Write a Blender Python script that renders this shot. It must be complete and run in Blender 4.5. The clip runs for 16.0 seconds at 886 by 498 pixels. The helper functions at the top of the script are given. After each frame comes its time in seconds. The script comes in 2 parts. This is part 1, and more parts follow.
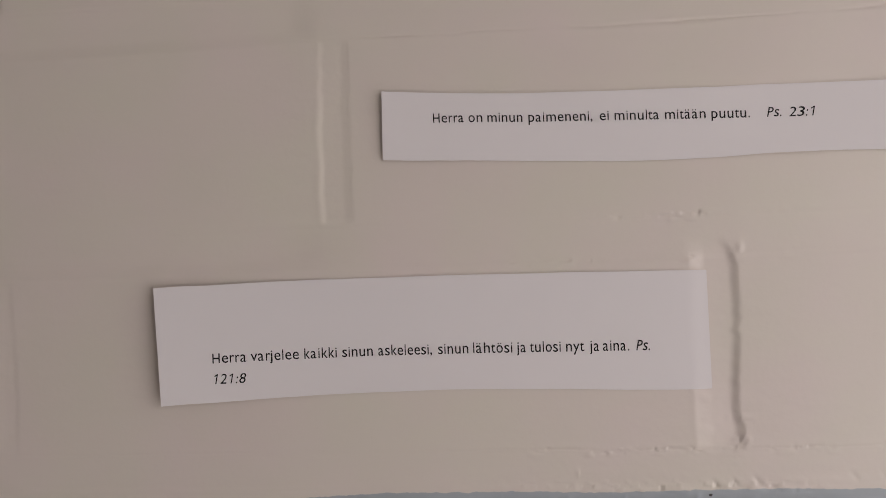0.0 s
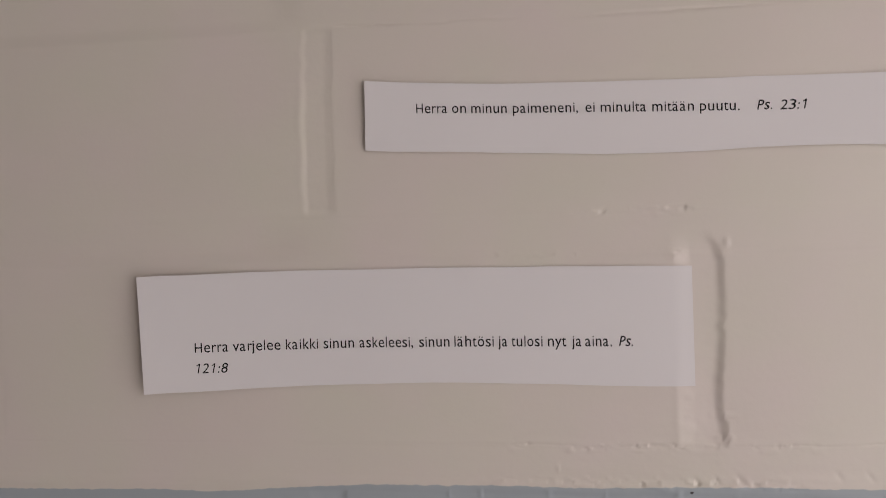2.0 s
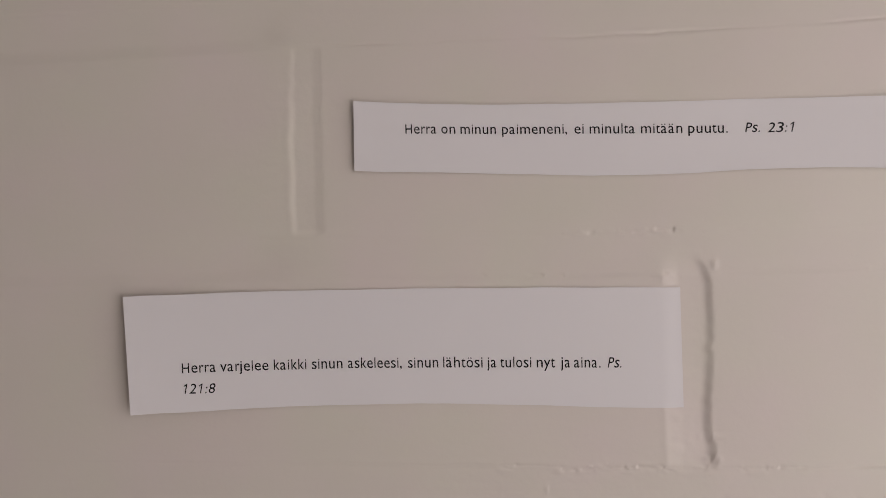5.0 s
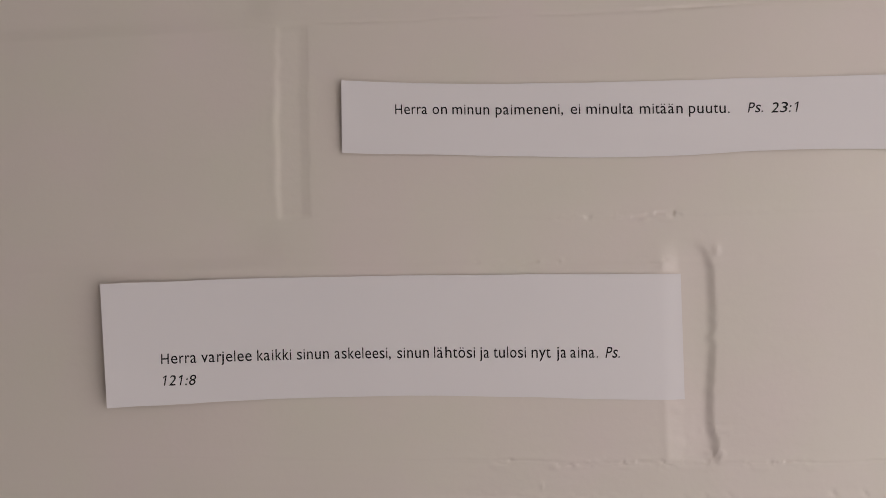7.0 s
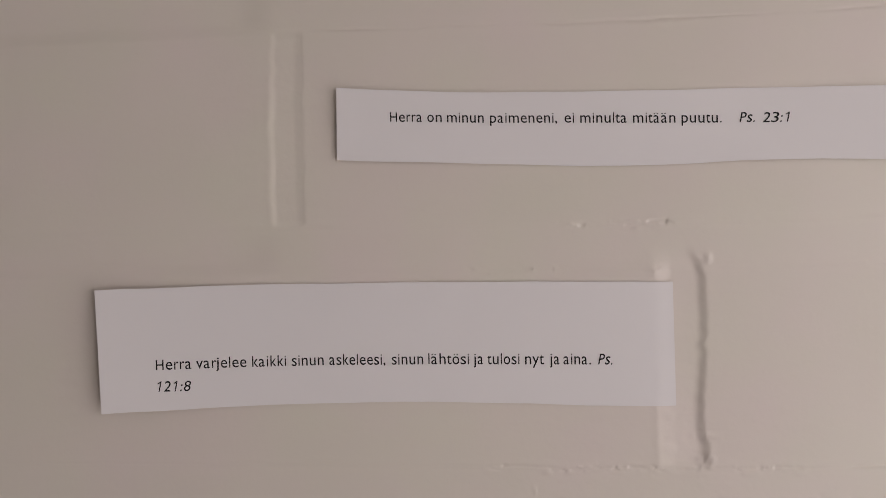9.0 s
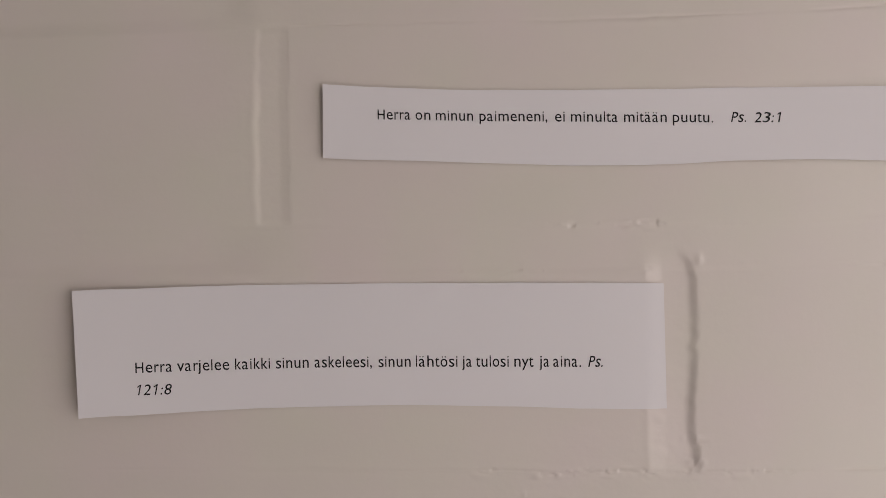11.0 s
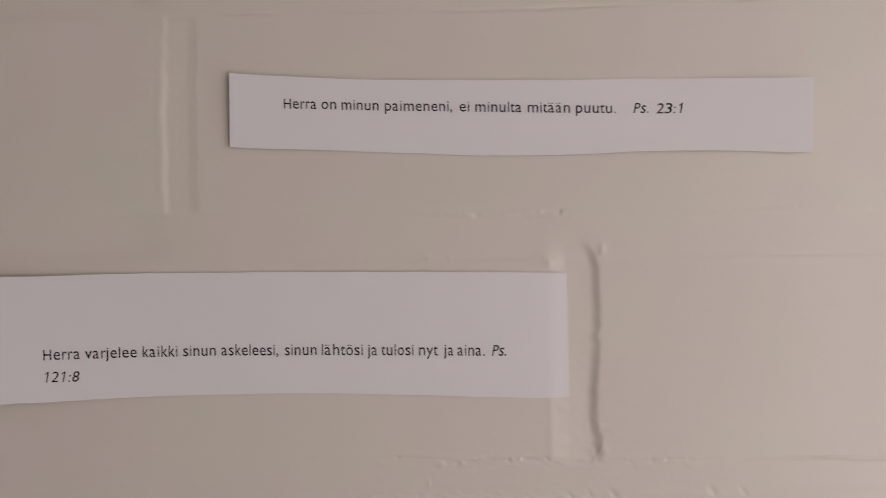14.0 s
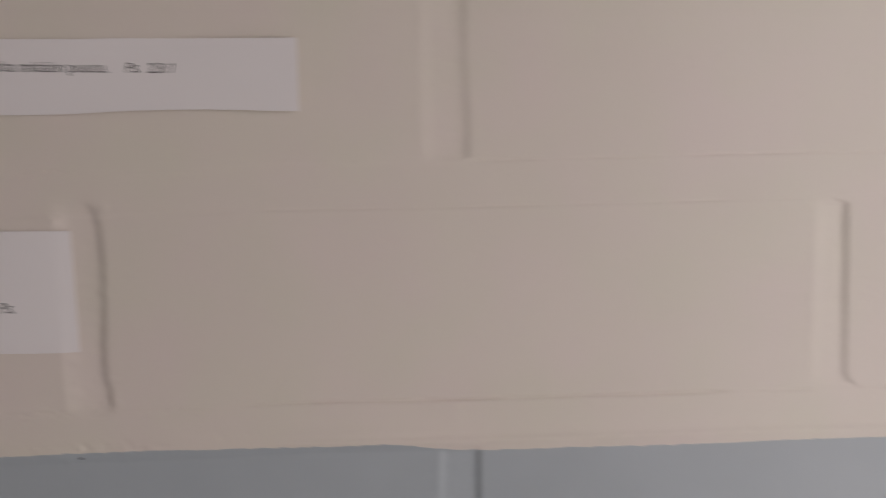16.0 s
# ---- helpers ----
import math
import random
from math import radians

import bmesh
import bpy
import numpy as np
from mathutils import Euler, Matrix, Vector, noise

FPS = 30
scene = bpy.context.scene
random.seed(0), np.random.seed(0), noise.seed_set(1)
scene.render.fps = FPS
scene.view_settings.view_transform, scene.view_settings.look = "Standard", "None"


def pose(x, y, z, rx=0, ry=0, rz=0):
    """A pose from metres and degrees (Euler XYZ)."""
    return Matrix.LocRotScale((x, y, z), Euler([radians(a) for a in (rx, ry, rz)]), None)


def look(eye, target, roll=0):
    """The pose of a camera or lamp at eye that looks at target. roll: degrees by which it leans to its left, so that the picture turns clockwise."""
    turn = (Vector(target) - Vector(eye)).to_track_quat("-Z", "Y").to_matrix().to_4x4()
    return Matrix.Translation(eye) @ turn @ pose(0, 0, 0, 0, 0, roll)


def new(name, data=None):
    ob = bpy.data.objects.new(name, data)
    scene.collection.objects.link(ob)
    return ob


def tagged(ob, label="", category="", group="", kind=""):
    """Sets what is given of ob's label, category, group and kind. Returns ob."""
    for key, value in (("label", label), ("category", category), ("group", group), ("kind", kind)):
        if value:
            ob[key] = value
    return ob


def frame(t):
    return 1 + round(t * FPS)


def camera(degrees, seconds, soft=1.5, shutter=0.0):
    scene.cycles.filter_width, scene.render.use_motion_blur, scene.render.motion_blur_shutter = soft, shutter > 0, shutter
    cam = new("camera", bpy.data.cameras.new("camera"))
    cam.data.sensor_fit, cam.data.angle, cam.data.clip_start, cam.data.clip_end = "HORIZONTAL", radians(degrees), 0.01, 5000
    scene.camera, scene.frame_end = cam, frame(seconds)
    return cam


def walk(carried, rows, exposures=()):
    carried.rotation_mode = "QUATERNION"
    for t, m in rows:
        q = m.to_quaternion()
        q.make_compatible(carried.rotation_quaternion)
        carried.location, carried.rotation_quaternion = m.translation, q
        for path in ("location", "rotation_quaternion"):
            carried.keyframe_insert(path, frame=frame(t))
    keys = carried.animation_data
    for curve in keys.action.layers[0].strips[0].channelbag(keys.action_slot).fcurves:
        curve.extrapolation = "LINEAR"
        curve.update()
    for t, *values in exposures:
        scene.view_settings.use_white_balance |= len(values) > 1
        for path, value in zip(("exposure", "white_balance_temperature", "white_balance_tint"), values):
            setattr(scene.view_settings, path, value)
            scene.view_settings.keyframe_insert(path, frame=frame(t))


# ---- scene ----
import functools

# camera: a hand-held phone a hand's length from the wall
cam = camera(68.0, 16.0, soft=0.85, shutter=0.6)
EYE = 1.5  # height of the middle of the two notes
ROWS = [
    (0.0, 0.0040, -0.2455, 0.0002, 4.50, -0.57, -2.20),
    (0.5, 0.0093, -0.2431, 0.0028, 5.23, -0.69, -1.94),
    (0.8, 0.0138, -0.2423, 0.0096, 5.31, -2.32, -1.78),
    (1.0, 0.0162, -0.2435, 0.0019, 5.20, -1.31, -1.72),
    (1.2, 0.0176, -0.2418, 0.0053, 5.59, -2.61, -1.54),
    (1.5, 0.0148, -0.2424, -0.0024, 5.55, -1.69, -1.57),
    (2.0, 0.0157, -0.2420, 0.0025, 5.77, -1.83, -1.60),
    (2.5, 0.0148, -0.2428, 0.0091, 5.60, -1.91, -1.59),
    (3.0, 0.0134, -0.2426, 0.0127, 5.51, -2.21, -1.61),
    (3.5, 0.0173, -0.2412, 0.0106, 5.67, -1.50, -1.56),
    (4.0, 0.0163, -0.2415, 0.0098, 5.52, -1.70, -1.56),
    (6.5, 0.0186, -0.2361, 0.0040, 4.81, -1.22, -1.31),
    (7.0, 0.0180, -0.2316, 0.0008, 4.79, -0.95, -1.34),
    (7.5, 0.0194, -0.2321, 0.0050, 4.43, -1.54, -1.37),
    (8.0, 0.0183, -0.2335, 0.0055, 4.36, -1.59, -1.30),
    (8.5, 0.0167, -0.2340, 0.0039, 4.40, -1.28, -1.30),
    (9.0, 0.0177, -0.2329, 0.0049, 4.19, -1.33, -1.21),
    (11.5, 0.0154, -0.2285, 0.0043, 2.86, -1.20, -1.01),
    (12.0, 0.0133, -0.2286, 0.0062, 2.94, -1.63, -1.01),
    (12.5, 0.0141, -0.2274, 0.0050, 3.06, -1.60, -0.96),
    (13.0, 0.0192, -0.2277, 0.0048, 2.97, -1.40, -0.96),
    (13.5, 0.0307, -0.2283, 0.0034, 2.81, -1.45, -0.83),
    (14.0, 0.0486, -0.2283, 0.0011, 2.73, -1.46, -0.73),
    (14.5, 0.0603, -0.2280, 0.0003, 2.61, -1.64, -0.76),
    (15.0, 0.0862, -0.2304, -0.0006, 1.83, -1.94, -0.97),
    (15.2, 0.1086, -0.2309, -0.0011, 2.07, -2.49, -0.96),
    (15.5, 0.1463, -0.2320, -0.0106, 1.75, -0.73, -1.22),
    (15.8, 0.1839, -0.2331, -0.0098, 0.21, -2.29, -1.33),
    (16.0, 0.2078, -0.2335, -0.0060, -0.93, -4.18, -1.38),
]
EXPOSURES = [(0.0, 0.0), (14.4, -0.03), (15.0, -0.20), (15.5, -0.20), (16.0, -0.40)]
walk(cam, [(t, pose(x, y, z + EYE, 0, 0, yaw) @ pose(0, 0, 0, 90 + pitch) @ pose(0, 0, 0, 0, 0, roll))
           for t, x, y, z, yaw, pitch, roll in ROWS], EXPOSURES)

# ---------------------------------------------------------------- light
world = bpy.data.worlds.new("sky")
scene.world = world
world.use_nodes = True
wn = world.node_tree.nodes
sky = wn.new("ShaderNodeTexSky")
sky.sky_type, sky.sun_disc = "NISHITA", False
sky.sun_elevation, sky.sun_rotation = radians(30), radians(200)
wn["Background"].inputs["Strength"].default_value = 0.08
world.node_tree.links.new(sky.outputs[0], wn["Background"].inputs["Color"])

ROOM_W, ROOM_E, ROOM_S, ROOM_H = -1.6, 0.70, -2.8, 2.5
# unseen side opening: the light comes from here, the window is assumed
WIN_Y0, WIN_Y1, WIN_Z0, WIN_Z1 = -1.10, -0.10, 0.62, 1.92
# a second, unseen opening, added behind the camera for soft frontal light
BACK_X0, BACK_X1, BACK_Z0, BACK_Z1 = -0.30, 0.62, 0.35, 1.30


def assumed_light(width, height, energy, color, eye, target):
    """An area lamp in the opening of an unseen window, in place of the sky's light."""
    lamp = bpy.data.lights.new("unseen_window_light", "AREA")
    lamp.shape, lamp.size, lamp.size_y, lamp.energy, lamp.color = "RECTANGLE", width, height, energy, color
    new("unseen_window_light", lamp).matrix_world = look(eye, target)


side_y, side_z, back_x, back_z = (WIN_Y0 + WIN_Y1) / 2, (WIN_Z0 + WIN_Z1) / 2, (BACK_X0 + BACK_X1) / 2, (BACK_Z0 + BACK_Z1) / 2
assumed_light(WIN_Y1 - WIN_Y0, WIN_Z1 - WIN_Z0, 9.9, (1.0, 0.92, 0.91), (ROOM_E + 0.03, side_y, side_z), (0, side_y, side_z))
# added fill lamp: softens the notes' shadows, stands for no known source
assumed_light(BACK_X1 - BACK_X0, BACK_Z1 - BACK_Z0, 2.5, (1.0, 0.92, 0.92), (back_x, ROOM_S - 0.03, back_z), (back_x, 0, back_z))


# ---------------------------------------------------------------- materials
def material(name, color, rough=0.6, spread=0.06, scale=40.0, bump=0.1, metal=0.0, bump_scale=900.0):
    """A painted or plain surface with blotches at one scale and fine relief at another."""
    m = bpy.data.materials.new(name)
    m.use_nodes = True
    nt = m.node_tree
    b = nt.nodes["Principled BSDF"]
    pos = nt.nodes.new("ShaderNodeNewGeometry").outputs["Position"]
    n1 = nt.nodes.new("ShaderNodeTexNoise")
    n1.inputs["Scale"].default_value, n1.inputs["Detail"].default_value = scale, 4
    nt.links.new(pos, n1.inputs["Vector"])
    mix = nt.nodes.new("ShaderNodeMix")
    mix.data_type = "RGBA"
    mix.inputs["A"].default_value = (*[c * (1 - spread) for c in color], 1)
    mix.inputs["B"].default_value = (*[min(1, c * (1 + spread)) for c in color], 1)
    nt.links.new(n1.outputs["Fac"], mix.inputs["Factor"])
    nt.links.new(mix.outputs["Result"], b.inputs["Base Color"])
    b.inputs["Roughness"].default_value, b.inputs["Metallic"].default_value = rough, metal
    n2 = nt.nodes.new("ShaderNodeTexNoise")
    n2.inputs["Scale"].default_value, n2.inputs["Detail"].default_value = bump_scale, 3
    nt.links.new(pos, n2.inputs["Vector"])
    bp = nt.nodes.new("ShaderNodeBump")
    bp.inputs["Strength"].default_value, bp.inputs["Distance"].default_value = bump, 0.0005
    nt.links.new(n2.outputs["Fac"], bp.inputs["Height"])
    nt.links.new(bp.outputs["Normal"], b.inputs["Normal"])
    return m


def wall_paint():
    """Cream gloss paint above, blue-grey paint below a hand-cut edge that wanders along the joint."""
    m = material("wall_paint", (0.74, 0.675, 0.60), 0.42, 0.035, 22.0, 0.1, 0.0, 420.0)
    nt = m.node_tree
    blotch = nt.nodes["Mix"]
    blotch.inputs["A"].default_value, blotch.inputs["B"].default_value = (0.77, 0.65, 0.64, 1), (0.71, 0.69, 0.57, 1)
    b = nt.nodes["Principled BSDF"]
    L = nt.links.new
    N = nt.nodes.new
    pos = N("ShaderNodeNewGeometry").outputs["Position"]
    sep = N("ShaderNodeSeparateXYZ")
    L(pos, sep.inputs[0])

    def math_node(op, a, c):
        n = N("ShaderNodeMath")
        n.operation = op
        for k, v in enumerate((a, c)):
            if isinstance(v, (int, float)):
                n.inputs[k].default_value = v
            else:
                L(v, n.inputs[k])
        return n.outputs[0]

    def ramp(x0, x1, y0, y1):
        n = N("ShaderNodeMapRange")
        n.interpolation_type = "SMOOTHSTEP"
        for k, v in (("From Min", x0), ("From Max", x1), ("To Min", y0), ("To Max", y1)):
            n.inputs[k].default_value = v
        L(sep.outputs["X"], n.inputs["Value"])
        return n.outputs["Result"]

    def wobble(scale, detail, amount):
        n = N("ShaderNodeTexNoise")
        n.noise_dimensions = "2D"
        n.inputs["Scale"].default_value, n.inputs["Detail"].default_value = scale, detail
        flat = N("ShaderNodeCombineXYZ")
        L(sep.outputs["X"], flat.inputs["X"])
        L(math_node("MULTIPLY", sep.outputs["Z"], 0.4), flat.inputs["Y"])
        L(flat.outputs[0], n.inputs["Vector"])
        return math_node("MULTIPLY", math_node("SUBTRACT", n.outputs["Fac"], 0.5), amount)

    line = math_node("ADD", ramp(-0.11, -0.03, EYE - 0.0974, EYE - 0.0939), ramp(0.185, 0.22, 0.0, -0.0032))
    line = math_node("ADD", line, wobble(22.0, 2.0, 0.0014))
    line = math_node("ADD", line, wobble(260.0, 3.0, 0.0013))
    above = math_node("SUBTRACT", sep.outputs["Z"], line)
    edge = N("ShaderNodeMapRange")
    for k, v in (("From Min", -0.00015), ("From Max", 0.00015)):
        edge.inputs[k].default_value = v
    L(above, edge.inputs["Value"])
    cream = b.inputs["Base Color"].links[0].from_socket
    n3 = N("ShaderNodeTexNoise")
    n3.inputs["Scale"].default_value, n3.inputs["Detail"].default_value = 30.0, 4
    L(pos, n3.inputs["Vector"])
    grey = N("ShaderNodeMix")
    grey.data_type = "RGBA"
    grey.inputs["A"].default_value, grey.inputs["B"].default_value = (0.385, 0.42, 0.45, 1), (0.435, 0.475, 0.51, 1)
    L(n3.outputs["Fac"], grey.inputs["Factor"])
    mix = N("ShaderNodeMix")
    mix.data_type = "RGBA"
    L(edge.outputs["Result"], mix.inputs["Factor"])
    L(grey.outputs["Result"], mix.inputs["A"])
    L(cream, mix.inputs["B"])
    L(mix.outputs["Result"], b.inputs["Base Color"])
    return m


PAINT = wall_paint()
PAPER = material("white_paper", (0.82, 0.78, 0.785), 0.9, 0.012, 25.0, 0.03, 0.0, 1500.0)
INK = material("black_ink", (0.012, 0.011, 0.012), 0.95, 0.1, 300.0, 0.0)
PLASTER = material("plain_plaster", (0.62, 0.59, 0.56), 0.8, 0.05, 6.0, 0.2, 0.0, 300.0)
CEILING = material("ceiling_paint", (0.78, 0.77, 0.74), 0.9, 0.03, 5.0, 0.1, 0.0, 300.0)
LINO = material("grey_linoleum", (0.16, 0.15, 0.14), 0.5, 0.15, 30.0, 0.1, 0.0, 200.0)
FRAME = material("white_window_paint", (0.78, 0.78, 0.76), 0.4, 0.03, 20.0, 0.1, 0.0, 300.0)
DARK = material("dark_pit", (0.09, 0.085, 0.085), 0.8, 0.2, 800.0, 0.2)
GLASS = bpy.data.materials.new("window_glass")
GLASS.use_nodes = True
gb = GLASS.node_tree.nodes["Principled BSDF"]
gb.inputs["Transmission Weight"].default_value, gb.inputs["Roughness"].default_value, gb.inputs["IOR"].default_value = 1.0, 0.0, 1.45


# ---------------------------------------------------------------- mesh helpers
def part(name, bm, mat, parent=None, label=""):
    me = bpy.data.meshes.new(name)
    bm.to_mesh(me)
    bm.free()
    me.materials.append(mat)
    ob = new(name, me)
    ob.parent = parent
    return tagged(ob, label) if label else ob


def box(x0, x1, y0, y1, z0, z1, bm=None):
    bm = bm or bmesh.new()
    m = Matrix.LocRotScale(((x0 + x1) / 2, (y0 + y1) / 2, (z0 + z1) / 2), None, (x1 - x0, y1 - y0, z1 - z0))
    bmesh.ops.create_cube(bm, size=1.0, matrix=m)
    return bm


def structure(name, bm, mat, label, category):
    return tagged(part(name, bm, mat), label, category, kind="structure")


def lattice(ix, iz, seed):
    h = (ix.astype(np.int64) * 374761393 + iz.astype(np.int64) * 668265263 + seed * 974711) & 0x7FFFFFFF
    h = ((h ^ (h >> 13)) * 1274126177) & 0x7FFFFFFF
    return ((h ^ (h >> 16)) & 0xFFFF) / 65535.0


def wave(x, z, size_x, size_z, seed):
    """Smooth noise between -1 and 1; sizes in mm."""
    u, v = x / size_x, z / size_z
    iu, iv = np.floor(u), np.floor(v)
    fu, fv = u - iu, v - iv
    fu, fv = fu * fu * (3 - 2 * fu), fv * fv * (3 - 2 * fv)
    a, b = lattice(iu, iv, seed), lattice(iu + 1, iv, seed)
    c, d = lattice(iu, iv + 1, seed), lattice(iu + 1, iv + 1, seed)
    return 2 * ((a * (1 - fu) + b * fu) * (1 - fv) + (c * (1 - fu) + d * fu) * fv) - 1


def step(a, b, x):
    s = np.clip((x - a) / (b - a), 0, 1)
    return s * s * (3 - 2 * s)


def hump(x, centre, width):
    return np.exp(-(((x - centre) / width) ** 2))


# ---------------------------------------------------------------- the painted brick wall
# courses in mm from the middle of the notes: bottom, top, and the bricks' ends
COURSES = {
    "a": (96.0, 166.0, ((-455, -195), (-185, 80), (91, 347), (356, 614))),
    "b": (8.0, 78.5, ((-318, -60.5), (-48.5, 207), (221.5, 478))),
    "c": (-78.5, -8.3, ((-455, -194.5), (-186, 77), (91.5, 346.5), (356.5, 614))),
    "d": (-165.0, -95.5, ((-322, -62), (-48, 210.5), (223, 480))),
}
# head joints: course, left end, right end, width of the lit and of the shaded flank, depth,
# the depth and half width of the open seam along the shaded flank, and how far the lit flank wavers
HEADS = (
    ("b", -61.2, -48.2, 2.6, 4.2, 0.24, 0.07, 0.8, 1.1), ("b", 205.0, 222.5, 5.5, 5.0, 0.27, 0.20, 1.8, 0.7), ("b", -329, -318, 4, 3, 0.4, 0.2, 1.5, 0.6),
    ("c", 74.5, 92.0, 6.5, 4.2, 0.56, 0.26, 1.9, 1.4), ("c", 345.0, 358.6, 5.0, 3.6, 0.30, 0.34, 1.7, 0.6), ("c", -195.0, -185.5, 4.0, 3.0, 0.08, 0.04, 1.5, 0.6),
    ("d", -63.0, -47.5, 4.5, 3.5, 0.26, 0.22, 1.5, 0.6), ("d", 208.0, 224.6, 4.0, 3.5, 0.46, 0.40, 1.8, 0.6), ("d", -332, -322, 4, 3, 0.4, 0.3, 1.5, 0.6),
    ("a", -195, -185, 4, 3, 0.4, 0.2, 1.5, 0.6), ("a", 80, 91, 4, 3, 0.4, 0.2, 1.5, 0.6), ("a", 347, 356, 4, 3, 0.4, 0.2, 1.5, 0.6),
)
# bed joints: lower edge, upper edge
BEDS = ((78.2, 96.0), (-8.3, 8.0), (-95.5, -78.0))
# edges of the bed joints: height, side of the joint, then stretches of thin groove and of crumbs as (from, to, amount)
EDGES = (
    (78.2, 1, ((-45, 95, 0.26), (95, 210, 0.2), (222, 480, 0.12)), ((64, 88, 0.14),)),
    (96.0, -1, ((-185, 80, 0.10), (91, 347, 0.12)), ()),
    (-8.3, 1, ((104, 155, 0.05), (150, 345, 0.2), (360, 480, 0.2)), ((8, 42, 0.32), (70, 78, 0.3), (106, 114, 0.2), (143, 153, 0.2))),
    (8.0, -1, ((-48, 30, 0.03), (222, 480, 0.30)), ((38, 53, 0.34), (58, 82, 0.46), (96, 112, 0.14), (156, 160, 0.2), (168, 173, 0.3), (178, 183, 0.3))),
    (-78.0, -1, ((-186, 20, 0.04), (18, 78, 0.08), (94, 150, 0.09), (140, 346, 0.62), (361, 480, 0.62)), ((14, 22, 0.34), (34, 80, 0.42), (84, 92, 0.26), (100, 124, 0.34))),
)


def window(x, a, b, soft=3.0):
    return step(a - soft, a + soft, x) * (1 - step(b - soft, b + soft, x))


def relief(x, z):
    """Height of the painted surface in mm, seen from the room."""
    h = 0.22 * wave(x, z, 70, 40, 1) + 0.10 * wave(x, z, 22, 14, 2) + 0.03 * wave(x, z, 7, 3.5, 3)
    wz = 0.9 * wave(x, 0 * x, 55, 1, 5) + 0.35 * wave(x, 0 * x, 9, 1, 6)
    wz = wz * (1 - 0.75 * step(110, 190, x))
    left = 1 - step(-72, -58, x)                                # thickly painted stretch with soft, deep beds
    for k, (lo, hi) in enumerate(BEDS):
        inside = step(lo - 0.8, lo + 1.6, z + wz) * (1 - step(hi - 1.6, hi + 0.8, z + wz))
        soft = step(lo - 1.5, lo + 4.5, z + wz) * (1 - step(hi - 9, hi + 2, z + wz))
        h = h - inside * (0.13 + 0.10 * wave(x, z, 60, 12, 7 + k)) * (1 - 0.7 * left)
        if k < 2:
            h = h - 0.62 * left * soft * (1 + 0.25 * wave(x, 0 * x, 45, 1, 130 + k))
    for e, (edge, side, grooves, crumbs) in enumerate(EDGES):
        thin = 0.55 + 0.2 * wave(x, 0 * x, 20, 1, 31 + e)
        broken = np.clip(0.75 + 0.6 * wave(x, 0 * x, 14, 1, 20 + e), 0.15, 1.3)
        for a, b, amount in grooves:
            h = h - amount * broken * hump(z + wz, edge, thin) * window(x, a, b, 4)
        grit = np.clip(wave(x, z, 3.6, 2.6, 40 + e) - 0.05, 0, 1) * hump(z + wz, edge + 1.0 * side, 1.9)
        grit += np.clip(wave(x, z, 1.9, 1.6, 50 + e) - 0.1, 0, 1) * hump(z + wz, edge, 1.4) * 0.7
        pits = np.clip(wave(x, z, 2.6, 2.0, 150 + e) - 0.15, 0, 1) * hump(z + wz, edge, 1.1)
        for a, b, amount in crumbs:
            h = h + amount * (0.7 * grit - 1.3 * pits) * window(x, a, b, 2.5)
    # the dado course lies a little back, under a lip of cream paint
    h = h - 0.7 * (1 - step(-97.5, -94.5, z + wz))
    ragged = step(-30, 25, x) * (1 - step(105, 125, x))
    lip = hump(z + wz, -93.2, 1.5) * (0.24 + 0.26 * step(140, 170, x) + 0.32 * hump(x, 185, 45) + 0.25 * np.clip(wave(x, z, 5.0, 3.0, 61) + 0.2, 0, 1) * (0.35 + ragged))
    lip += np.clip(wave(x, z, 1.9, 1.7, 62), 0, 1) * hump(z, -92.2, 2.1) * (0.1 + 0.9 * ragged) * 0.18
    lip -= np.clip(wave(x, z, 2.8, 2.2, 63) - 0.25, 0, 1) * hump(z, -93.0, 1.6) * ragged * 0.5
    # the swollen part of the lip, creased where the paint folded
    lip += 0.34 * hump(z, -90.8 + 0.012 * (x - 130), 2.4) * window(x, 102, 205, 10) * (1 + 0.4 * wave(x, z, 13, 8, 64))
    for cx, cz, width in ((81.3, -92.0, 0.9), (88.2, -91.4, 0.8), (96.0, -90.8, 1.1), (129.8, -89.4, 1.2), (140.2, -89.4, 1.0)):
        lip -= 0.22 * hump(x + 0.5 * (z - cz), cx, width) * hump(z, cz, 1.8)
    h = h + lip
    # drips that ran over the edge and down the bed
    for cx, cz, width, tall, amount in ((-9, -97.5, 0.8, 2.2, 0.25), (2.7, -97.5, 0.7, 2.4, 0.22), (28, -97, 1.1, 2.0, 0.25), (48.6, -97.5, 0.7, 2.4, 0.2),
                                        (74.5, -96.5, 1.3, 2.0, 0.3), (31.5, -87.0, 0.5, 1.6, 0.22), (214.5, -82.8, 2.6, 3.4, 0.28), (95, -97, 1.4, 1.2, 0.15)):
        h = h + amount * hump(x, cx, width) * hump(z, cz, tall)
    # a scraped, ragged nick above the upper note, and the paint that sagged out of it
    fold = 77.6 + 0.9 * wave(x, 0 * x, 11, 1, 66) + 0.03 * (x - 73)
    h = h - 0.5 * window(x, 62, 86, 4) * hump(z, fold, 0.8) * (0.7 + 0.5 * wave(x, 0 * x, 6, 1, 67))
    h = h + 0.2 * hump(x, 79.5, 2.0) * hump(z, 76.0, 1.3) + 0.05 * hump(x, 69, 5) * hump(z, 75.8, 1.2)
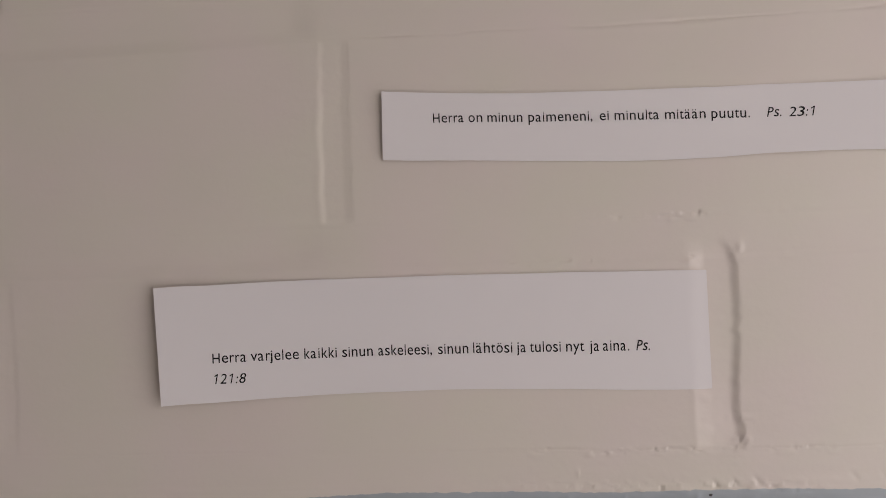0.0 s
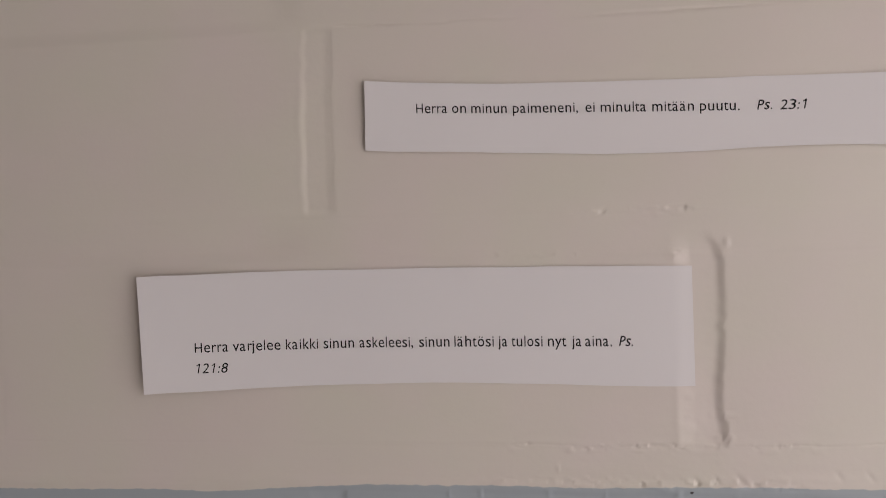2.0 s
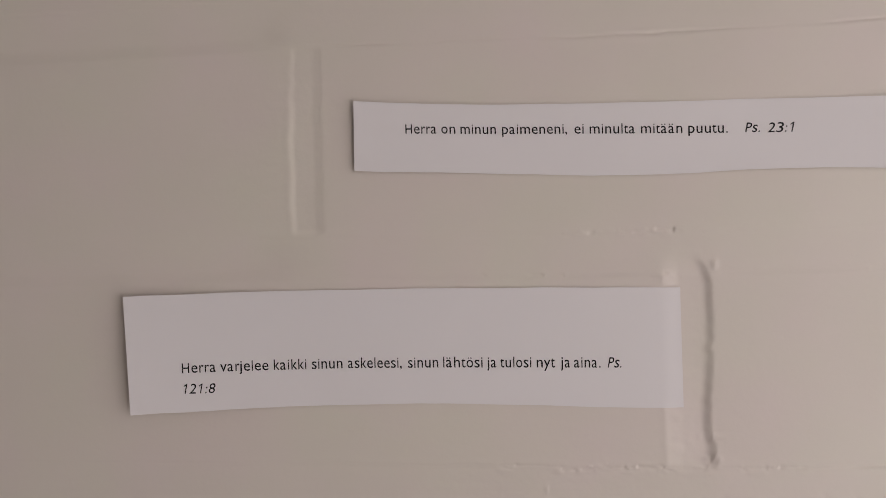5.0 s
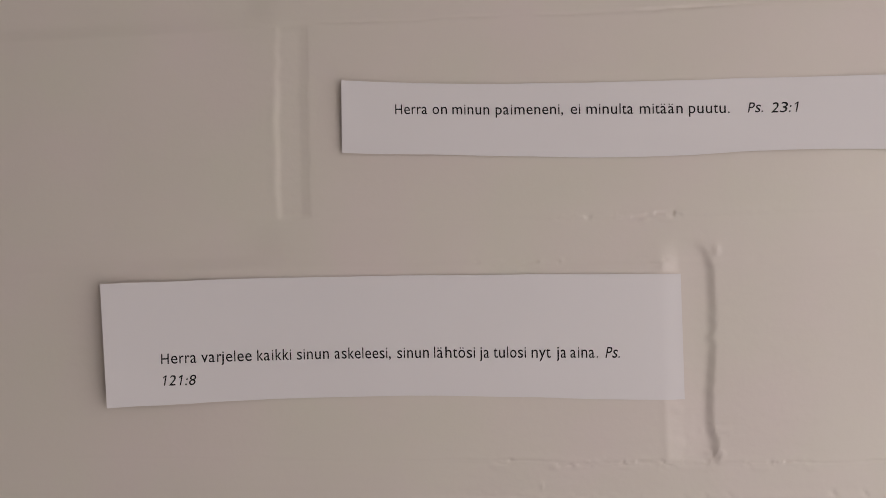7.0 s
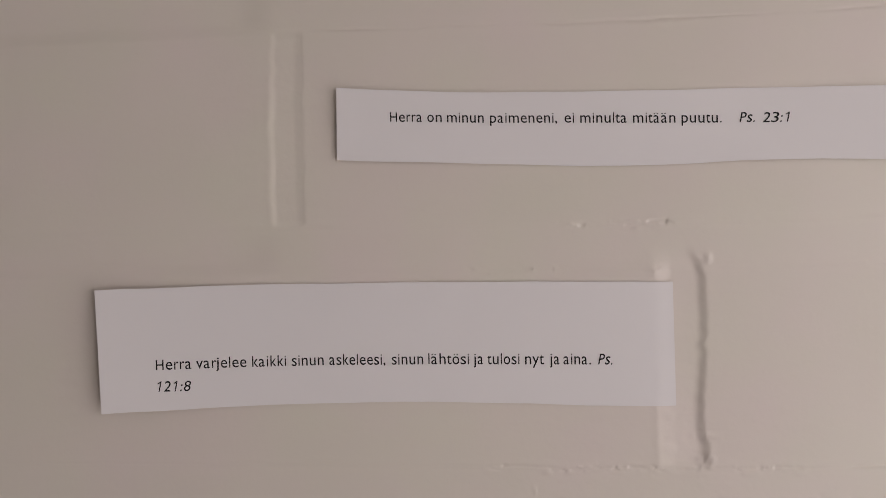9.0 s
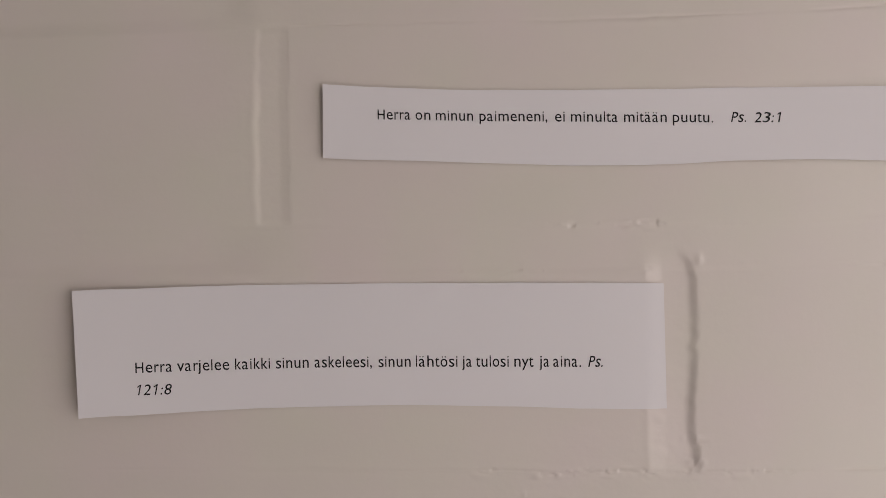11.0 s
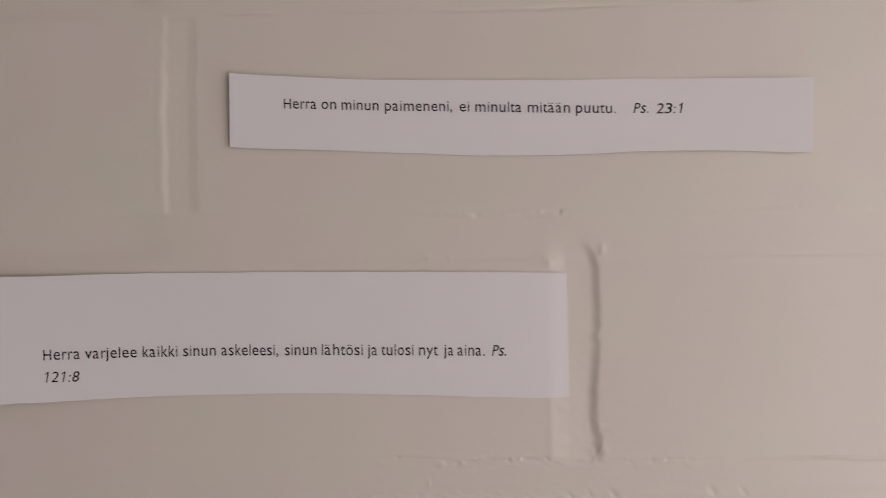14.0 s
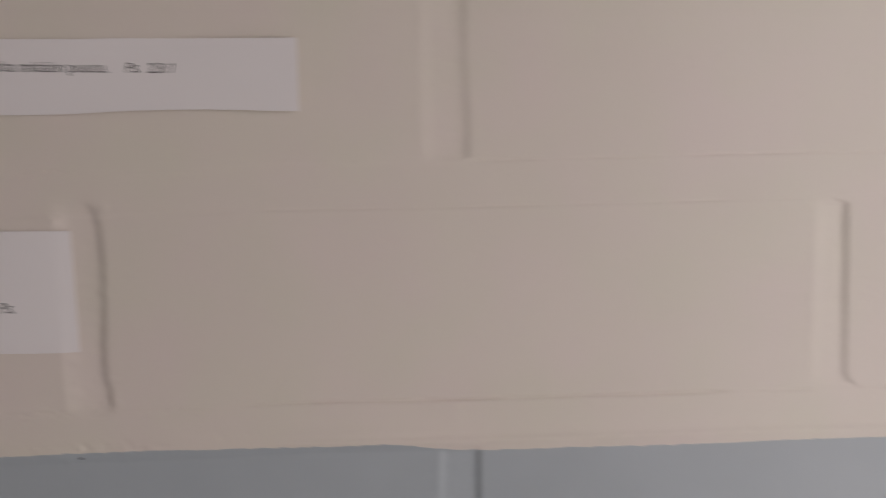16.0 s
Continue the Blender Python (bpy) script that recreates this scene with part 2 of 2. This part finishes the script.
    for course, xl, xr, wl, wr, depth, seam, seam_w, waver in HEADS:
        z0, z1 = COURSES[course][:2]
        s = int(xl) % 97
        jag = 0.6 * wave(z, 0 * z, 26, 1, 70 + s) + 0.35 * wave(z, 0 * z, 6, 1, 71 + s)
        left_jag = waver * (wave(z, 0 * z, 19, 1, 170 + s) + 0.5 * wave(z, 0 * z, 5, 1, 171 + s))
        chips = 0.0
        middle = course == "c" and 70 < xl < 80
        if middle:
            chips = 1.5 * np.clip(wave(x, z, 5, 4, 80), -0.4, 1) * (1 - step(-58, -48, z))
            jag = 0.45 * jag + 4.2 * step(-12, 0, z) + 0.9 * hump(z, -55, 6) - 0.9 * (1 - step(-78, -68, z)) + 0.6 * wave(z, 0 * z, 3.2, 1, 77)
        if course == "c" and xl > 340:                          # the seam rounds the brick's corners
            jag = 0.5 * jag - 5.5 * np.clip((-70.5 - z) / 7, 0, 1) ** 2 + 5.0 * step(-10.5, -7.5, z)
        left, right_edge = xl - left_jag, xr - jag
        across = step(left + 0.9 * chips, left + wl + 0.5 * chips, x) * (1 - step(right_edge - wr, right_edge + chips, x))
        along = step(z0 - 0.8, z0 + 3.0, z) * (1 - step(z1 - 3.0, z1 + 1.2, z))
        if middle:                                              # open at its top, into the bed joint
            along = step(z0 - 3.0, z0 + 3.0, z) * (1 - step(z1 - 1.0, z1 + 9.0, z))
        h = h - depth * across * along * (1 + 0.16 * wave(x, z, 8, 16, 90 + s))
        groove = step(left + 0.5 * wl, right_edge - seam_w, x) * (1 - step(right_edge - 1.6 * seam_w, right_edge + 0.5 * chips, x))
        h = h - seam * groove * along * (1 + 0.3 * wave(z, 0 * z, 9, 1, 95 + s))
        # paint that ran together along the lit arris
        h = h + (0.06 + 0.05 * wave(z, 0 * z, 12, 1, 97 + s)) * hump(x, left - 0.4, 1.3) * along
    # crumbs caught in the foot of the middle seam, and a pip at its head
    foot = hump(x, 90.5, 4.0) * hump(z, -72, 9)
    h = h + 0.3 * foot * np.clip(wave(x, z, 2.4, 2.8, 85) - 0.1, 0, 1) + 0.3 * hump(x, 92.5, 1.3) * hump(z, -5.5, 2.0)
    h = h + 0.22 * hump(x - 0.5 * (z + 77), 90.6, 0.8) * hump(z, -75.5, 2.2) + 0.22 * hump(x, 74.5, 2.2) * hump(z, -9.8, 1.5)
    return h


def rising(*stretches):
    """Ascending grid lines: (from, to, pitch) one after another."""
    return np.concatenate([np.arange(a, b - 1e-6, s) for a, b, s in stretches] + [[stretches[-1][1]]])


GX = rising((-455, -207, 4), (-207, 393, 0.8), (393, 613.9, 4))
GZ = rising((-165, -117, 3), (-117, -99, 0.8), (-99, -74, 0.4), (-74, -12, 0.8), (-12, 12, 0.4), (12, 73, 0.8), (73, 82, 0.4), (82, 105, 0.8), (105, 166, 3))


def sheet_mesh(name, i0, i1, j0, j1, keep=None):
    """Part of the relief between grid lines, with a skirt that runs 9 mm back into the wall."""
    gx, gz = np.meshgrid(GX[i0:i1 + 1], GZ[j0:j1 + 1])
    n, m = gx.shape
    h = relief(gx, gz)
    dx = (relief(gx + 0.3, gz) - relief(gx - 0.3, gz)) / 0.6
    dz = (relief(gx, gz + 0.3) - relief(gx, gz - 0.3)) / 0.6
    co = np.stack([gx / 1000, -h / 1000, gz / 1000 + EYE], -1).reshape(-1, 3)
    nor = np.stack([-dx, -np.ones_like(dx), -dz], -1).reshape(-1, 3)
    nor /= np.linalg.norm(nor, axis=1, keepdims=True)
    idx = np.arange(n * m).reshape(n, m)
    quads = np.stack([idx[:-1, :-1], idx[:-1, 1:], idx[1:, 1:], idx[1:, :-1]], -1)
    if keep is not None:
        quads = quads[keep[j0:j1, i0:i1]]
        rim = np.zeros((0, 2), int)
    else:
        rim = np.concatenate([np.stack([r[:-1], r[1:]], -1) for r in (idx[0, ::-1], idx[:, 0], idx[-1], idx[::-1, -1])])
    quads = quads.reshape(-1, 4)
    k = len(co)
    front, back = co[rim].reshape(-1, 3), co[rim].reshape(-1, 3).copy()
    back[:, 1] = 0.009
    r = np.arange(len(rim))
    skirt = np.stack([k + 2 * r, k + 2 * r + 1, k + 2 * len(rim) + 2 * r + 1, k + 2 * len(rim) + 2 * r], -1)
    verts, faces = np.concatenate([co, front, back]), np.concatenate([quads, skirt])
    me = bpy.data.meshes.new(name)
    me.from_pydata(verts.tolist(), [], faces.tolist())
    me.polygons.foreach_set("use_smooth", np.ones(len(faces), bool))
    me.materials.append(PAINT)
    side = np.repeat(np.array([[0.0, -1.0, 0.0]]), len(front) * 2, 0)
    me.normals_split_custom_set_from_vertices(np.concatenate([nor, side]).tolist())
    return me


wall = structure("wall_north", box(ROOM_W, ROOM_E, 0.009, 0.14, 0, ROOM_H), PAINT,
                 "brick wall painted glossy cream above a blue-grey dado", "wall")
cx, cz = (GX[:-1] + GX[1:]) / 2, (GZ[:-1] + GZ[1:]) / 2
mortar_cells = np.ones((len(cz), len(cx)), bool)
for z0, z1, bricks in COURSES.values():
    for x0, x1 in bricks:
        i0, i1 = np.abs(GX - x0).argmin(), np.abs(GX - x1).argmin()
        j0, j1 = np.abs(GZ - z0).argmin(), np.abs(GZ - z1).argmin()
        mortar_cells[j0:j1, i0:i1] = False
        if i1 > i0 and j1 > j0:
            ob = new("brick", sheet_mesh("brick", i0, i1, j0, j1))
            ob.parent = wall
joint = new("mortar_joints", sheet_mesh("mortar_joints", 0, len(GX) - 1, 0, len(GZ) - 1, mortar_cells))
joint.parent = wall


# ---------------------------------------------------------------- the two notes
def curve_through(points, degree):
    xs, zs = zip(*points)
    return np.polynomial.Polynomial.fit(xs, zs, degree)


# the type's spacing: left bearing, width of the ink, advance
SPACING = {
    "H": (200, 1110, 1511), "P": (200, 930, 1233), "a": (85, 890, 1139), "e": (115, 945, 1149), "g": (40, 1050, 1122), "h": (176, 915, 1257),
    "i": (155, 210, 518), "j": (-75, 430, 518), "k": (176, 900, 1075), "l": (176, 170, 518), "m": (176, 1560, 1905), "n": (176, 915, 1257),
    "o": (113, 1010, 1237), "p": (176, 965, 1255), "r": (176, 640, 836), "s": (90, 800, 977), "t": (30, 660, 723), "u": (165, 915, 1257),
    "v": (0, 1020, 1020), "y": (0, 1022, 1022), ".": (155, 235, 545), ",": (80, 290, 502), ":": (155, 235, 545),
    "1": (190, 530, 1169), "2": (100, 960, 1169), "3": (95, 970, 1169), "8": (105, 960, 1169),
}
INK_SPREAD = 0.002
X_HEIGHT, ASCENDER, DESCENDER = 0.75, 1.06, -0.33  # in cap heights


@functools.lru_cache(maxsize=None)
def outline(ch):
    cu = bpy.data.curves.new("letter", "FONT")
    cu.body, cu.size, cu.resolution_u, cu.offset = ch, 1.0, 3, INK_SPREAD
    ob = new("letter", cu)
    bpy.context.view_layer.update()
    me = ob.evaluated_get(bpy.context.evaluated_depsgraph_get()).to_mesh()
    co = np.array([v.co[:2] for v in me.vertices])
    polys = [tuple(p.vertices) for p in me.polygons]
    bpy.data.objects.remove(ob)
    bpy.data.curves.remove(cu)
    return co, polys


@functools.lru_cache(maxsize=None)
def letter(ch):
    """A letter's outline, its ink from 0 to 1 across and its height in cap heights."""
    if ch == "1":
        return np.array(((0.66, 0), (1, 0), (1, 1), (0.70, 1), (0.66, 0.84), (0.14, 0.71), (0, 0.80))), [(0, 1, 2, 3, 4), (4, 3, 6, 5)]
    co, polys = outline(ch)
    co = co.copy()
    co[:, 0] = (co[:, 0] - co[:, 0].min()) / np.ptp(co[:, 0])
    tops = [outline(c)[0][:, 1] for c in "Hxlp"]
    cap_h, x_h, asc, desc = tops[0].max(), tops[1].max(), tops[2].max(), tops[3].min()
    if ch.islower() or ch == ",":
        co[:, 1] = np.interp(co[:, 1], (desc, 0, x_h, asc), (DESCENDER, 0, X_HEIGHT, ASCENDER))
    else:
        co[:, 1] /= cap_h
    return co, polys


class Note:
    """A strip cut from a printed sheet, stuck to the wall, its ends standing off; all in mm."""

    def __init__(self, x0, x1, slant, top, bottom, lift):
        self.x0, self.x1, self.slant, self.top, self.bottom, self.lift = x0, x1, slant, top, bottom, lift

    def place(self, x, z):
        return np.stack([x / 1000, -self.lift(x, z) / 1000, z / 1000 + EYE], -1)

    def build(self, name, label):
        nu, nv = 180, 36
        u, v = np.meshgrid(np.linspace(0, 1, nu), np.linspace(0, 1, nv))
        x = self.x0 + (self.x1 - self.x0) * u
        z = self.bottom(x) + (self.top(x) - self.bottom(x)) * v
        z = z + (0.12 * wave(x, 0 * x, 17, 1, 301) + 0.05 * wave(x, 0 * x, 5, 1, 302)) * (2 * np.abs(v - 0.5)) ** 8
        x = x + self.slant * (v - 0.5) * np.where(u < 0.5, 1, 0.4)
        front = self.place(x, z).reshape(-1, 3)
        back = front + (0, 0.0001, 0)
        idx = np.arange(nu * nv).reshape(nv, nu)
        q = np.stack([idx[:-1, :-1], idx[:-1, 1:], idx[1:, 1:], idx[1:, :-1]], -1).reshape(-1, 4)
        rim = np.concatenate([np.stack([r[:-1], r[1:]], -1) for r in (idx[0, ::-1], idx[:, 0], idx[-1], idx[::-1, -1])])
        k = nu * nv
        r = np.arange(len(rim))
        edge_f, edge_b = front[rim].reshape(-1, 3), back[rim].reshape(-1, 3)
        side = 2 * k + np.stack([2 * r, 2 * r + 1, 2 * len(rim) + 2 * r + 1, 2 * len(rim) + 2 * r], -1)
        me = bpy.data.meshes.new(name)
        me.from_pydata(np.concatenate([front, back, edge_f, edge_b]).tolist(), [], np.concatenate([q, q[:, ::-1] + k, side]).tolist())
        me.polygons.foreach_set("use_smooth", np.r_[np.ones(2 * len(q), bool), np.zeros(len(side), bool)])
        me.materials.append(PAPER)
        return tagged(new(name, me), label, "note", "verse notes on the wall")

    def print_words(self, name, words, cap, lean, parent, label):
        """Words as (text, left end, width, baseline), set letter by letter and laid onto the curved strip."""
        bm = bmesh.new()
        for i, (text, x, width, z) in enumerate(words):
            a, c = (words[i], words[i + 1]) if i + 1 < len(words) else (words[i - 1], words[i])
            rise = (c[3] - a[3]) / (c[1] - a[1]) if len(words) > 1 else self.slope(x) * 0.6
            pen, cells = 0.0, []
            for ch in text:
                bearing, ink, advance = SPACING[{"ä": "a", "ö": "o"}.get(ch, ch)]
                cells.append((ch, pen + bearing, ink))
                pen += advance
            start, end = cells[0][1], cells[-1][1] + cells[-1][2]
            unit = width * 0.97 / (end - start)
            for ch, left, ink in cells:
                co, polys = letter(ch)
                lx = ((left - start) + co[:, 0] * ink) * unit
                ly = co[:, 1] * cap
                where = self.place(x + lx + lean * ly, z + ly + rise * lx) - (0, 0.00006, 0)
                vs = [bm.verts.new(p) for p in where]
                for p in polys:
                    if len(set(p)) > 2:
                        try:
                            bm.faces.new([vs[k] for k in p])
                        except ValueError:
                            pass
        return part(name, bm, INK, parent, label)

    def slope(self, x):
        return float((self.top(x + 5) - self.top(x - 5)) / 10)


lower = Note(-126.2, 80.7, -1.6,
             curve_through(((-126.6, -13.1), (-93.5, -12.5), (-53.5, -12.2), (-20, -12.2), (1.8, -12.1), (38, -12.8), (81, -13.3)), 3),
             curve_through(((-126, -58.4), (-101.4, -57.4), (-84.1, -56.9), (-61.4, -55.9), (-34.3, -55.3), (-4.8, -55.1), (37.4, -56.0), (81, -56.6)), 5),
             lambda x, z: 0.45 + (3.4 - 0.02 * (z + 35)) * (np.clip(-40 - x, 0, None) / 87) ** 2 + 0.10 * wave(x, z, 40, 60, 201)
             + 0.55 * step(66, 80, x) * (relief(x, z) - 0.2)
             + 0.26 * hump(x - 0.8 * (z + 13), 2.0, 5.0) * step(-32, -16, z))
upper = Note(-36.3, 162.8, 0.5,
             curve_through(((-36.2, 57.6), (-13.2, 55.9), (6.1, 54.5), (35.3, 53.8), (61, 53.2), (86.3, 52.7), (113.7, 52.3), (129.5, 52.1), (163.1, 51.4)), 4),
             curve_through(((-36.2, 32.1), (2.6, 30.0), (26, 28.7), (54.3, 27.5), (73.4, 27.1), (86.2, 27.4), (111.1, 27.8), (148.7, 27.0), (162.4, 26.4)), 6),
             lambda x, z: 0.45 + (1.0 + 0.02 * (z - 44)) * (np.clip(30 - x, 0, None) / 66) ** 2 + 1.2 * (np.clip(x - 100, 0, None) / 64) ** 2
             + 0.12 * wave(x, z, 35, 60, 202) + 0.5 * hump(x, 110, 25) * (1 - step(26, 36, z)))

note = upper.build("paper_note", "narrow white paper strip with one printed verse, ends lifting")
upper.print_words("verse_text", (("Herra", -17.1, 11.7, 44.95), ("on", -3.9, 5.3, 44.5), ("minun", 3.1, 13.3, 44.15),
                           ("paimeneni,", 18.2, 24.0, 43.5), ("ei", 44.1, 3.4, 42.7), ("minulta", 49.5, 16.3, 42.5),
                           ("mitään", 67.5, 14.8, 41.9), ("puutu.", 83.9, 13.9, 41.4)), 3.4, 0.0, note, "black printed verse in plain type")
upper.print_words("verse_reference", (("Ps.", 103.3, 5.1, 40.9),), 3.4, 0.2, note, "black printed reference in italic type")
upper.print_words("verse_number", (("23:1", 110.9, 8.6, 40.6),), 3.4, 0.2, note, "black printed number in italic type")

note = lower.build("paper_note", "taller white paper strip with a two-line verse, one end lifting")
lower.print_words("verse_text", (("Herra", -105.15, 13.4, -42.7), ("varjelee", -90.4, 19.2, -42.35), ("kaikki", -69.7, 12.9, -42.0),
                           ("sinun", -55.1, 12.1, -41.8), ("askeleesi,", -41.3, 21.0, -41.55), ("sinun", -18.6, 11.7, -41.6),
                           ("lähtösi", -5.4, 15.0, -41.55), ("ja", 10.7, 3.5, -41.7), ("tulosi", 15.6, 11.7, -41.7),
                           ("nyt", 28.9, 6.8, -41.8), ("ja", 37.5, 3.5, -41.85), ("aina.", 42.3, 9.8, -41.9)),
            3.75, 0.0, note, "black printed verse in plain type")
lower.print_words("verse_reference", (("Ps.", 54.3, 5.0, -42.0),), 3.75, 0.2, note, "black printed reference in italic type")
lower.print_words("verse_number", (("121:8", -105.3, 12.8, -50.6),), 3.75, 0.2, note, "black printed number in italic type")

# ---------------------------------------------------------------- specks in the paint
for x, z, r in ((79.2, -95.6, 0.55),):
    bm = bmesh.new()
    bmesh.ops.create_icosphere(bm, subdivisions=2, radius=1.0)
    for v in bm.verts:
        v.co = Vector((v.co.x * r * 1.15, v.co.y * 0.25, v.co.z * r)) * (1 + 0.18 * noise.noise(v.co * 1.7 + Vector((x, 0, z))))
    ob = part("paint_pit", bm, DARK, wall, "tiny dark pit in the paint")
    ob.matrix_basis = Matrix.Translation((x / 1000, -float(relief(np.array([x]), np.array([z]))[0]) / 1000, z / 1000 + EYE)) @ Matrix.Scale(0.001, 4)

# ---------------------------------------------------------------- the room behind the camera
structure("floor", box(ROOM_W, ROOM_E, ROOM_S, 0.0, -0.1, 0), LINO, "grey linoleum floor", "floor")
structure("ceiling", box(ROOM_W, ROOM_E, ROOM_S, 0.0, ROOM_H, ROOM_H + 0.1), CEILING, "plain white painted ceiling", "ceiling")
structure("wall_west", box(ROOM_W - 0.1, ROOM_W, ROOM_S, 0.14, -0.1, ROOM_H + 0.1), PLASTER, "plain pale plastered wall", "wall")
# the opening in this wall is added for the fill lamp
bm = box(ROOM_W, BACK_X0, ROOM_S - 0.12, ROOM_S, -0.1, ROOM_H + 0.1)
box(BACK_X1, ROOM_E, ROOM_S - 0.12, ROOM_S, -0.1, ROOM_H + 0.1, bm)
box(BACK_X0, BACK_X1, ROOM_S - 0.12, ROOM_S, -0.1, BACK_Z0, bm)
box(BACK_X0, BACK_X1, ROOM_S - 0.12, ROOM_S, BACK_Z1, ROOM_H + 0.1, bm)
structure("wall_south", bm, PLASTER, "plain pale plastered wall with an added low window opening", "wall")
bm = box(ROOM_E, ROOM_E + 0.12, ROOM_S, WIN_Y0, -0.1, ROOM_H + 0.1)
box(ROOM_E, ROOM_E + 0.12, WIN_Y1, 0.14, -0.1, ROOM_H + 0.1, bm)
box(ROOM_E, ROOM_E + 0.12, WIN_Y0, WIN_Y1, -0.1, WIN_Z0, bm)
box(ROOM_E, ROOM_E + 0.12, WIN_Y0, WIN_Y1, WIN_Z1, ROOM_H + 0.1, bm)
structure("wall_east", bm, PLASTER, "plain pale plastered wall with an assumed window opening", "wall")

# ---------------------------------------------------------------- unseen windows and the rest of the brickwork


def glazing(name, m, width, height):
    """A white frame with one pane; the opening's middle is the origin, its outside towards +y."""
    w, h = width / 2, height / 2
    ob = tagged(new(name), "white painted window, unseen, assumed for the light", "window", kind="structure")
    ob.matrix_world = m
    bm = bmesh.new()
    for x0, x1, z0, z1 in ((-w, 0.05 - w, -h, h), (w - 0.05, w, -h, h), (0.05 - w, w - 0.05, -h, 0.05 - h), (0.05 - w, w - 0.05, h - 0.05, h)):
        box(x0, x1, 0.06, 0.11, z0, z1, bm)
    part("window_frame", bm, FRAME, ob)
    pane = part("pane", box(0.05 - w, w - 0.05, 0.082, 0.088, 0.05 - h, h - 0.05), GLASS, ob)
    pane.visible_shadow = False


# unseen; assumed on the side that the light comes from
glazing("window_1", pose(ROOM_E, side_y, side_z, 0, 0, -90), WIN_Y1 - WIN_Y0, WIN_Z1 - WIN_Z0)
# unseen, added round the fill lamp
glazing("added_window_2", pose(back_x, ROOM_S, back_z, 0, 0, 180), BACK_X1 - BACK_X0, BACK_Z1 - BACK_Z0)

# mortar bed round the near stretch, then plain bricks on one shared mesh
PX0, PX1, PZ0, PZ1 = GX[0] / 1000, GX[-1] / 1000, EYE + GZ[0] / 1000, EYE + GZ[-1] / 1000
bm = box(ROOM_W, PX0, 0.0015, 0.009, 0, ROOM_H)
box(PX1, ROOM_E, 0.0015, 0.009, 0, ROOM_H, bm)
box(PX0, PX1, 0.0015, 0.009, 0, PZ0, bm)
box(PX0, PX1, 0.0015, 0.009, PZ1, ROOM_H, bm)
part("mortar_bed", bm, PAINT, wall)
bm = box(-0.5, 0.5, 0.0, 0.0075, -0.035, 0.035)
bmesh.ops.bevel(bm, geom=[e for e in bm.edges if all(v.co.y < 0.001 for v in e.verts)], offset=0.0015, segments=2, affect="EDGES")
plain = bpy.data.meshes.new("brick")
bm.to_mesh(plain)
bm.free()
plain.materials.append(PAINT)
for course in range(-17, 13):
    z = EYE + 0.0435 + 0.0872 * course
    if z < 0.04 or z > ROOM_H - 0.03:
        continue
    x = ROOM_W + (0.0 if course % 2 else -0.134)
    while x < ROOM_E - 0.02:
        a, b = max(x, ROOM_W), min(x + 0.257, ROOM_E)
        x += 0.268
        spans = [(a, b)]
        if PZ0 - 0.03 < z < PZ1 + 0.03:
            spans = [(a, min(b, PX0 - 0.01)), (max(a, PX1 + 0.01), b)]
        for a, b in spans:
            if b - a > 0.02:
                ob = new("brick", plain)
                ob.matrix_basis = Matrix.LocRotScale(((a + b) / 2, 0.0005 * random.random(), z), None, (b - a, 1, 1))
                ob.parent = wall
